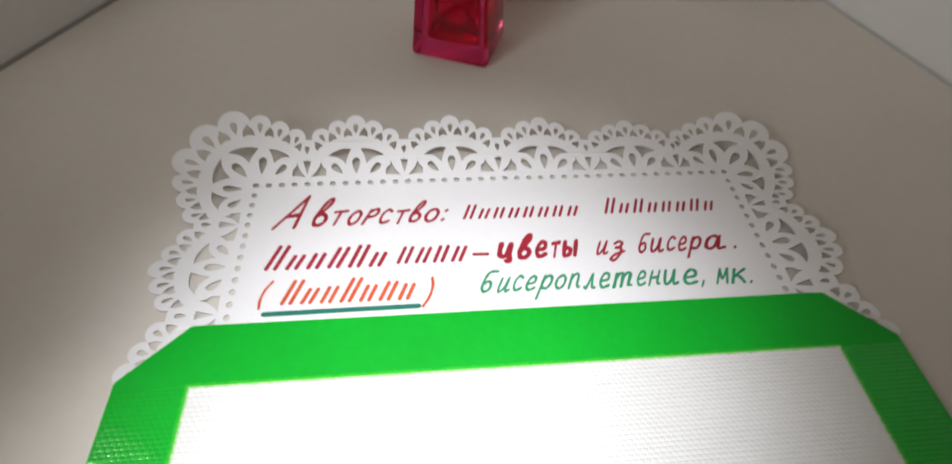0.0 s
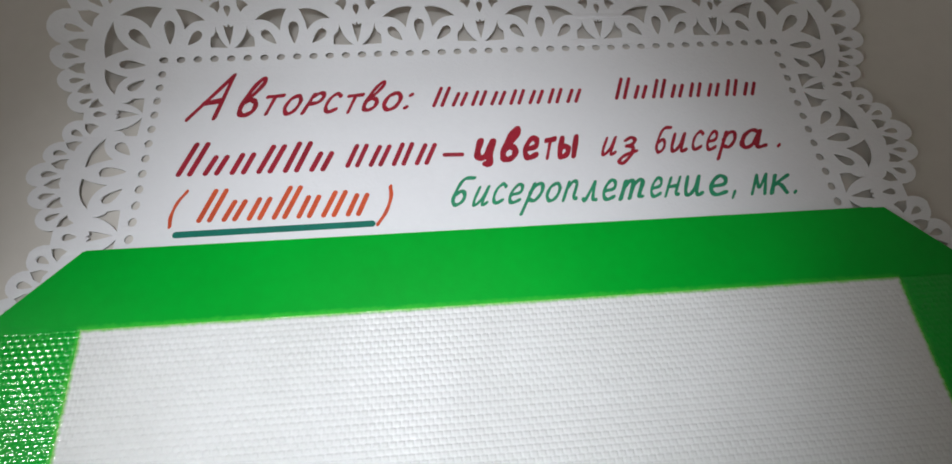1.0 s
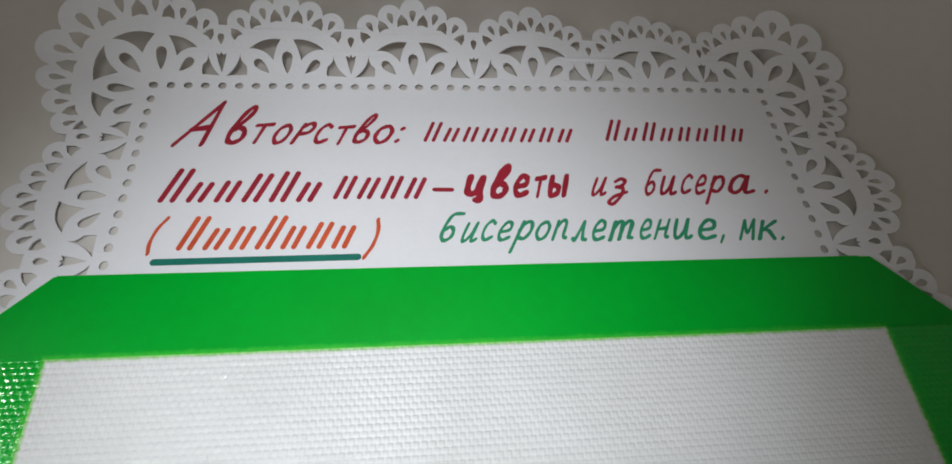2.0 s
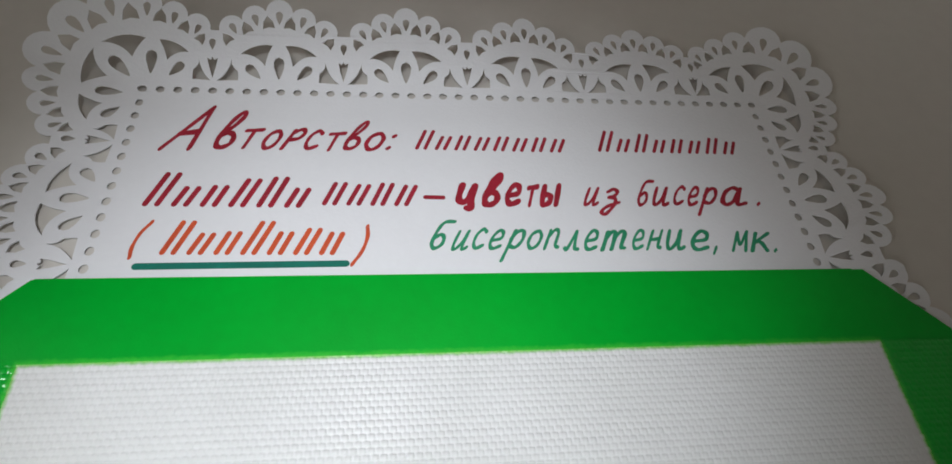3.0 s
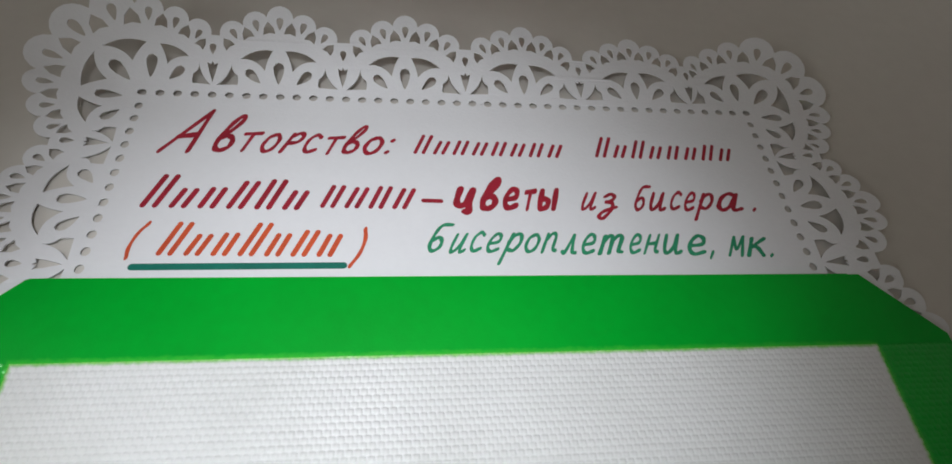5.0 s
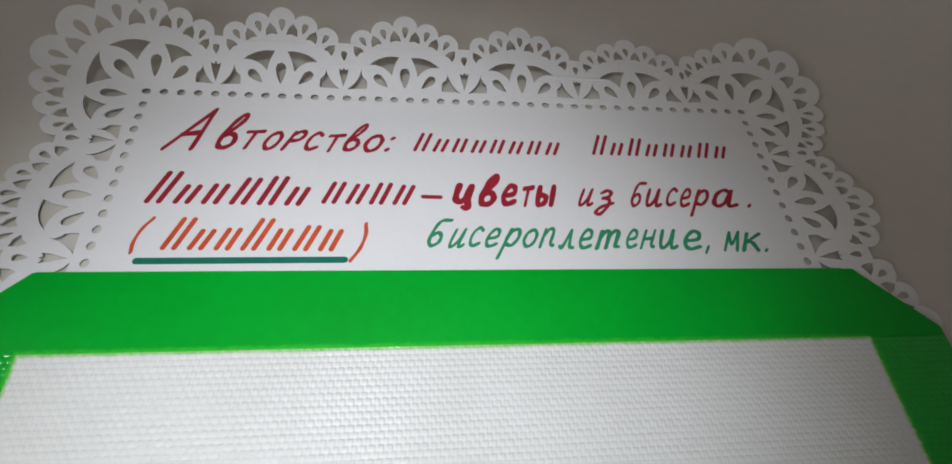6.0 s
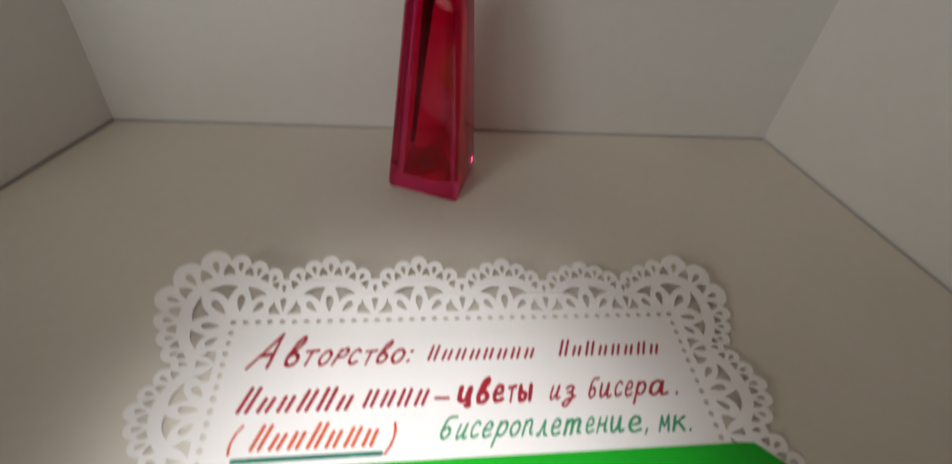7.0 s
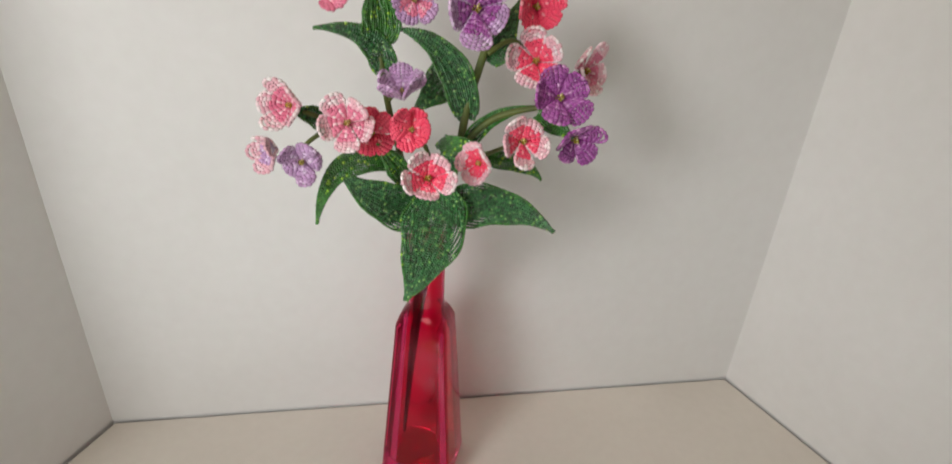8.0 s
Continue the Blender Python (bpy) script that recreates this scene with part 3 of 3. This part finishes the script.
part("panel", slab([(IN_L, -LONG + EDGE), (IN_R, -LONG + EDGE), (IN_R, -EDGE), (IN_L, -EDGE)], 0.0002, 0.00085), MESH, mat_base, "white woven centre")
weave("cloth", IN_L, IN_R, -0.115, -EDGE, 0.00120, 0.00036, MESH, "white woven glass cloth under clear silicone")
weave("cloth_edge", -HALF + 0.0012, IN_L, -0.115, -EDGE, 0.00099, 0.00018, GREEN)
weave("cloth_edge", IN_R, HALF - 0.0012, -0.115, -EDGE, 0.00097, 0.00022, GREEN)

# ---- the red glass vase ----
VASE_X, VASE_Y, VASE_TURN = 0.1000, 0.1118, -21.0


def ring(hx, hy, corner_r, z, n=5):
    pts = []
    for qx, qy, a0 in ((1, 1, 0), (-1, 1, 90), (-1, -1, 180), (1, -1, 270)):
        for k in range(n):
            a = radians(a0 + 90 * k / (n - 1))
            pts.append((qx * (hx - corner_r) + corner_r * math.cos(a), qy * (hy - corner_r) + corner_r * math.sin(a), z))
    return pts


def loft(rings, close_bottom=True):
    verts = [p for r in rings for p in r]
    n = len(rings[0])
    faces = [(i * n + k, i * n + (k + 1) % n, (i + 1) * n + (k + 1) % n, (i + 1) * n + k) for i in range(len(rings) - 1) for k in range(n)]
    if close_bottom:
        faces.append(tuple(range(n))[::-1])
    return verts, faces


vase = new("glass_vase")
vase.matrix_world = pose(VASE_X, VASE_Y, 0.0002, 0, 0, VASE_TURN)
tagged(vase, "tapering square vase of clear crimson red glass", "vase")
W0, D0, W1, D1 = 0.0224, 0.0198, 0.0150, 0.0131
outer = [ring(W0 - 0.002, D0 - 0.002, 0.002, 0.0), ring(W0 - 0.0004, D0 - 0.0004, 0.0025, 0.0008), ring(W0, D0, 0.0028, 0.003)]
for k in range(1, 8):
    f = k / 7
    outer.append(ring(W0 + (W1 - W0) * f, D0 + (D1 - D0) * f, 0.0028 + 0.0012 * f, 0.003 + 0.109 * f))
outer += [ring(0.0136, 0.0119, 0.0050, 0.1165), ring(0.0122, 0.0112, 0.0075, 0.1200), ring(0.0107, 0.0104, 0.0100, 0.1225),
          ring(0.0102, 0.0102, 0.0101, 0.1260), ring(0.0101, 0.0101, 0.0100, 0.145), ring(0.0102, 0.0102, 0.0101, 0.1605), ring(0.0100, 0.0100, 0.0099, 0.1615)]
inner_wall = [ring(0.0085, 0.0085, 0.0084, 0.1615), ring(0.0083, 0.0083, 0.0082, 0.1605), ring(0.0082, 0.0082, 0.0081, 0.1255)]
inner_wall += [ring(0.0102, 0.0094, 0.0075, 0.1185), ring(0.0116, 0.0100, 0.0070, 0.1115)]
for k in range(1, 7):
    f = 1 - k / 6
    inner_wall.append(ring(W0 - 0.0034 + (W1 - W0) * f, D0 - 0.0034 + (D1 - D0) * f, 0.0070 + 0.004 * (1 - f), 0.011 + 0.100 * f))
inner_wall += [ring(0.0130, 0.0110, 0.0090, 0.0120), ring(0.0080, 0.0070, 0.0060, 0.0190), ring(0.0030, 0.0028, 0.0020, 0.0230)]
verts, faces = loft(outer + inner_wall)
n = len(outer[0])
faces.append(tuple(range(len(verts) - n, len(verts))))
body = raw("body", verts, faces, GLASS, vase, smooth=True)
body.data.set_sharp_from_angle(angle=radians(50))

lip = [ring(r, r, r - 0.0001, z) for r, z in ((0.0100, 0.16165), (0.0110, 0.1625), (0.0113, 0.1640), (0.0111, 0.1658), (0.0100, 0.1668),
                                              (0.0088, 0.1664), (0.0083, 0.1650), (0.0084, 0.16165))]
verts, faces = loft(lip + [lip[0]], False)
raw("lip", verts, faces, GLASS, vase, "rounded glass lip", smooth=True)

# ---- the beaded bouquet ----
bouquet = new("bead_bouquet")
bouquet.location = (VASE_X, VASE_Y, 0.02)
tagged(bouquet, "bouquet of beaded pink, coral and purple flowers standing in the vase", "flowers")
bouquet_inverse = Matrix.Translation((-VASE_X, -VASE_Y, -0.02))
EYE = Vector((0.078, -0.15, 0.29))
BEAD, LONG_BEAD = 0.00066, 0.00122


def stem(points, radii, material=STEM, name="stem"):
    v, f = tube(points, radii)
    ob = raw(name, v, f, material, bouquet, smooth=True)
    ob.matrix_parent_inverse = bouquet_inverse
    return ob


def leaf(a, b, c, wide, material=LEAF, cup=0.35, turn=0.0, taper=0.62):
    """A leaf of threaded bead rows along a bent middle line from a over b to its tip c."""
    a, b, c = Vector(a), Vector(b), Vector(c)
    mid = 2 * b - (a + c) / 2
    n = 26
    line = [a * (1 - t) ** 2 + mid * 2 * t * (1 - t) + c * t * t for t in (k / n for k in range(n + 1))]
    rows = max(2, round(wide / 2 / 0.00106))
    verts, faces, slots = [], [], []
    for k in range(-rows, rows + 1):
        path = []
        for i, p in enumerate(line):
            t = i / n
            way = (line[min(i + 1, n)] - line[max(i - 1, 0)]).normalized()
            view = (EYE - p).normalized()
            side = way.cross(view).normalized()
            up = side.cross(way).normalized()
            if turn:
                side, up = side * math.cos(turn) + up * math.sin(turn), up * math.cos(turn) - side * math.sin(turn)
            half = wide / 2 * max(0.05, math.sin(math.pi * min(1, max(0.0, 0.06 + 0.94 * t)) ** taper)) * (1 + 0.05 * math.sin(t * 17 + k))
            lat = half * k / rows
            path.append(p + side * lat + up * (abs(lat) * cup - wide * 0.08) + up * 0.0004 * math.sin(k * 2.3 + t * 9))
        skip = abs(k) % 2
        lo, hi = (1, n - 1) if skip else (0, n)
        q, w = thread(path[lo:hi + 1], LONG_BEAD * random.uniform(0.97, 1.03))
        v, f = beads(q, w, BEAD * 1.12, LONG_BEAD * 0.96)
        first = len(verts)
        verts += v
        faces += [tuple(i + first for i in g) for g in f]
        # outermost rows take the lime colour to imitate glints along the leaf's edge
        slots += [1 if abs(k) == rows else 0] * len(f)
    ob = raw("leaf", verts, faces, [material, LIME], bouquet, smooth=True, slots=slots)
    ob.matrix_parent_inverse = bouquet_inverse
    return ob


def flower(place, wide, facing, rim_m, heart_m, label, petals=5, cup=0.35, spin=0.0, rings=6, centre=True):
    """A flower of looped bead petals round a small yellow heart."""
    place, facing = Vector(place), Vector(facing).normalized()
    side = facing.cross(Vector((0.05, 0.1, 1))).normalized()
    over = facing.cross(side).normalized()
    head = new("flower")
    head.parent = bouquet
    head.matrix_parent_inverse = bouquet_inverse
    head.location = place
    tagged(head, label)
    back = Matrix.Translation(-place)
    long = wide * 0.5
    for k in range(petals):
        a = math.tau * (k + spin) / petals + random.uniform(-0.08, 0.08)
        out = side * math.cos(a) + over * math.sin(a)
        tang = facing.cross(out)
        c, curl = cup + random.uniform(-0.05, 0.45), random.uniform(-0.25, 0.40)
        stretch, twist = random.uniform(0.82, 1.08), random.uniform(-0.35, 0.35)
        verts, faces, slots = [], [], []
        for r in range(rings):
            f = (r + 0.6) / (rings - 0.4)
            path = []
            for s in range(25):
                t = s / 24
                u = math.sin(math.pi * t)
                w = math.sin(math.tau * t) * (0.55 + 0.45 * u)
                reach = long * stretch * (0.07 + 0.93 * u * (0.45 + 0.55 * f))
                wid = -w * wide * 0.240 * f
                h = reach * c + 0.10 * long * math.sin(u * 2.2) + curl * long * (u * f) ** 4 - abs(wid) * 0.15 + wid * twist
                path.append(place + out * reach + tang * wid + facing * (h + (k % 2) * 0.0009))
            q, w2 = thread(path, LONG_BEAD * 1.7)
            v, fc = beads(q, w2, BEAD * 1.32, LONG_BEAD * 1.7)
            base = len(verts)
            verts += v
            faces += [tuple(i + base for i in g) for g in fc]
            for p in q:
                far = (p - place).dot(out) / (long * stretch)
                slots += [0 if far > 0.66 or f > 0.9 else 1] * (BEAD_SIDES * (len(BEAD_RINGS) - 1))
        ob = raw("petal", verts, faces, [rim_m, heart_m], head, smooth=True, slots=slots)
        ob.matrix_parent_inverse = back
    if centre:
        q, w = [], []
        for k in range(9):
            a = k * 2.4
            r = wide * 0.02 * math.sqrt(k)
            q.append(place + side * math.cos(a) * r + over * math.sin(a) * r + facing * (wide * 0.10 + 0.0006 * (9 - k) * 0.5))
            w.append(facing + side * 0.3 * math.cos(a) + over * 0.3 * math.sin(a))
        v, f = beads(q, w, BEAD * 0.9, LONG_BEAD * 1.5)
        ob = raw("heart", v, f, YELLOW, head, "yellow bead heart", smooth=True)
        ob.matrix_parent_inverse = back
    return head


# stems
stem([(0.098, 0.112, 0.142), (0.109, 0.108, 0.188), (0.114, 0.106, 0.217), (0.117, 0.105, 0.238), (0.124, 0.100, 0.269), (0.129, 0.100, 0.292)], [0.0022, 0.0021, 0.0019, 0.0016])
stem([(0.096, 0.112, 0.142), (0.094, 0.112, 0.183), (0.086, 0.110, 0.210), (0.078, 0.110, 0.248), (0.075, 0.110, 0.290)], [0.0018, 0.0017, 0.0015, 0.0012])
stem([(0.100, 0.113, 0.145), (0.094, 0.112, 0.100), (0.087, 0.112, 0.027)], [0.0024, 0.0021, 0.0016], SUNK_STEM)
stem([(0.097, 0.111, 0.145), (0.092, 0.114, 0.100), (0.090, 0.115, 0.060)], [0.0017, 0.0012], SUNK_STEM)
stem([(0.103, 0.110, 0.190), (0.115, 0.106, 0.216), (0.129, 0.100, 0.233), (0.150, 0.092, 0.241)], [0.0014, 0.0014, 0.0018, 0.0012])
stem([(0.101, 0.108, 0.190), (0.099, 0.100, 0.213), (0.093, 0.092, 0.228)], [0.0012, 0.0010])
stem([(0.100, 0.106, 0.180), (0.098, 0.090, 0.200), (0.097, 0.074, 0.212)], [0.0012, 0.0010])
stem([(0.090, 0.111, 0.200), (0.075, 0.100, 0.222), (0.060, 0.092, 0.231), (0.044, 0.088, 0.238)], [0.0012, 0.0012, 0.0011])
stem([(0.056, 0.092, 0.231), (0.046, 0.088, 0.225), (0.040, 0.084, 0.219)], [0.0011, 0.0009])
stem([(0.109, 0.106, 0.205), (0.120, 0.092, 0.216), (0.134, 0.082, 0.226)], [0.0012, 0.0010])
stem([(0.124, 0.100, 0.262), (0.134, 0.100, 0.268), (0.144, 0.098, 0.264)], [0.0012, 0.0009])
stem([(0.148, 0.092, 0.240), (0.158, 0.090, 0.235), (0.164, 0.088, 0.228)], [0.0012, 0.0009])
stem([(0.148, 0.093, 0.241), (0.160, 0.102, 0.250), (0.173, 0.110, 0.254)], [0.0011, 0.0009])
stem([(0.127, 0.100, 0.280), (0.122, 0.094, 0.282), (0.118, 0.088, 0.281)], [0.0011, 0.0009])
stem([(0.080, 0.110, 0.238), (0.084, 0.106, 0.243), (0.086, 0.102, 0.246)], [0.0011, 0.0009])

# leaves
leaf((0.103, 0.092, 0.203), (0.0985, 0.079, 0.181), (0.086, 0.072, 0.151), 0.030, cup=0.25, taper=0.80)
leaf((0.106, 0.100, 0.186), (0.132, 0.082, 0.1955), (0.155, 0.070, 0.1875), 0.0205, cup=0.30, taper=0.55)
leaf((0.099, 0.100, 0.185), (0.077, 0.088, 0.1965), (0.059, 0.082, 0.2125), 0.021, cup=0.30)
leaf((0.086, 0.100, 0.211), (0.060, 0.085, 0.214), (0.048, 0.076, 0.191), 0.011, LIME, cup=0.35)
leaf((0.079, 0.110, 0.250), (0.071, 0.106, 0.266), (0.050, 0.100, 0.270), 0.012, cup=0.30, taper=0.55)
leaf((0.117, 0.106, 0.230), (0.106, 0.096, 0.259), (0.085, 0.090, 0.272), 0.0145, cup=0.30)
leaf((0.117, 0.122, 0.254), (0.107, 0.120, 0.245), (0.092, 0.118, 0.230), 0.022, cup=0.20)
leaf((0.077, 0.110, 0.264), (0.077, 0.101, 0.278), (0.074, 0.090, 0.294), 0.016, LIME, cup=0.35)
leaf((0.125, 0.101, 0.258), (0.132, 0.105, 0.270), (0.139, 0.110, 0.284), 0.012, cup=0.30)
leaf((0.124, 0.101, 0.213), (0.142, 0.095, 0.212), (0.152, 0.090, 0.206), 0.008, LIME, cup=0.30)
leaf((0.147, 0.092, 0.238), (0.153, 0.082, 0.235), (0.160, 0.076, 0.231), 0.009, LIME, cup=0.30)
leaf((0.116, 0.106, 0.214), (0.128, 0.101, 0.232), (0.149, 0.095, 0.240), 0.007, cup=0.30)
leaf((0.088, 0.102, 0.201), (0.082, 0.091, 0.214), (0.075, 0.085, 0.225), 0.010, LIME, cup=0.30)
leaf((0.056, 0.092, 0.231), (0.048, 0.089, 0.236), (0.040, 0.085, 0.239), 0.009, cup=0.30)
leaf((0.103, 0.098, 0.218), (0.110, 0.085, 0.225), (0.118, 0.078, 0.226), 0.008, LIME, cup=0.30)
leaf((0.104, 0.104, 0.196), (0.108, 0.098, 0.212), (0.106, 0.094, 0.226), 0.010, cup=0.30)

# flowers
PALE, CORAL_L = "pale pink beaded flower with a rose heart", "solid coral red beaded flower"
LILAC_L, PURPLE_L, TWO_L = "lilac beaded flower", "deep purple beaded flower", "white-tipped coral beaded flower"
flower((0.0415, 0.085, 0.2415), 0.0195, (-0.45, -0.85, 0.15), BLUSH, ROSE, PALE, cup=0.65)
flower((0.0635, 0.080, 0.2355), 0.0235, (-0.15, -0.95, 0.25), BLUSH, ROSE, PALE, cup=0.25, spin=0.3)
flower((0.0725, 0.090, 0.2285), 0.021, (0.0, -0.95, 0.2), CORAL, CORAL, CORAL_L, cup=0.30)
flower((0.0895, 0.085, 0.2315), 0.0175, (0.0, -0.95, 0.25), CORAL, CORAL, CORAL_L, cup=0.15, spin=0.2, petals=6)
flower((0.0865, 0.098, 0.2415), 0.023, (-0.1, -0.35, 0.95), LILAC, LILAC, LILAC_L, cup=0.75)
flower((0.0435, 0.080, 0.2195), 0.0175, (0.0, -0.9, -0.05), LILAC, LILAC, LILAC_L, cup=0.30, spin=0.5)
flower((0.032, 0.090, 0.221), 0.017, (-0.7, -0.6, -0.1), BLUSH, LILAC, "pale lilac half-open beaded flower", cup=0.6)
flower((0.0955, 0.068, 0.2150), 0.0215, (0.0, -0.85, 0.45), BLUSH, CORAL, TWO_L, cup=0.45, spin=0.25)
flower((0.120, 0.076, 0.220), 0.019, (-0.6, -0.75, 0.1), BLUSH, CORAL, TWO_L, cup=0.55)
flower((0.1360, 0.075, 0.2300), 0.0215, (0.1, -0.9, 0.2), BLUSH, CORAL, TWO_L, cup=0.40, spin=0.25)
flower((0.1520, 0.080, 0.2480), 0.0265, (0.0, -0.95, 0.2), PURPLE, PURPLE, PURPLE_L, cup=0.25)
flower((0.1615, 0.083, 0.2300), 0.0235, (0.32, -0.85, -0.25), PURPLE, PURPLE, PURPLE_L, cup=0.60)
flower((0.1455, 0.095, 0.2600), 0.0245, (-0.35, -0.85, 0.25), BLUSH, CORAL, TWO_L, cup=0.45)
flower((0.1720, 0.110, 0.2540), 0.0230, (0.5, -0.8, 0.2), BLUSH, ROSE, PALE, cup=0.45, spin=0.4)
flower((0.1145, 0.085, 0.2820), 0.0275, (0.1, -0.95, 0.0), LILAC, PURPLE, LILAC_L, cup=0.25, spin=0.25)
flower((0.1430, 0.100, 0.2830), 0.0210, (0.1, -0.9, -0.1), CORAL, CORAL, CORAL_L, cup=0.4)
flower((0.092, 0.100, 0.283), 0.020, (-0.2, -0.9, 0.0), LILAC, ROSE, LILAC_L, cup=0.4)
flower((0.059, 0.100, 0.284), 0.014, (-0.2, -0.9, 0.2), ROSE, ROSE, "small rose pink beaded flower", cup=0.4)
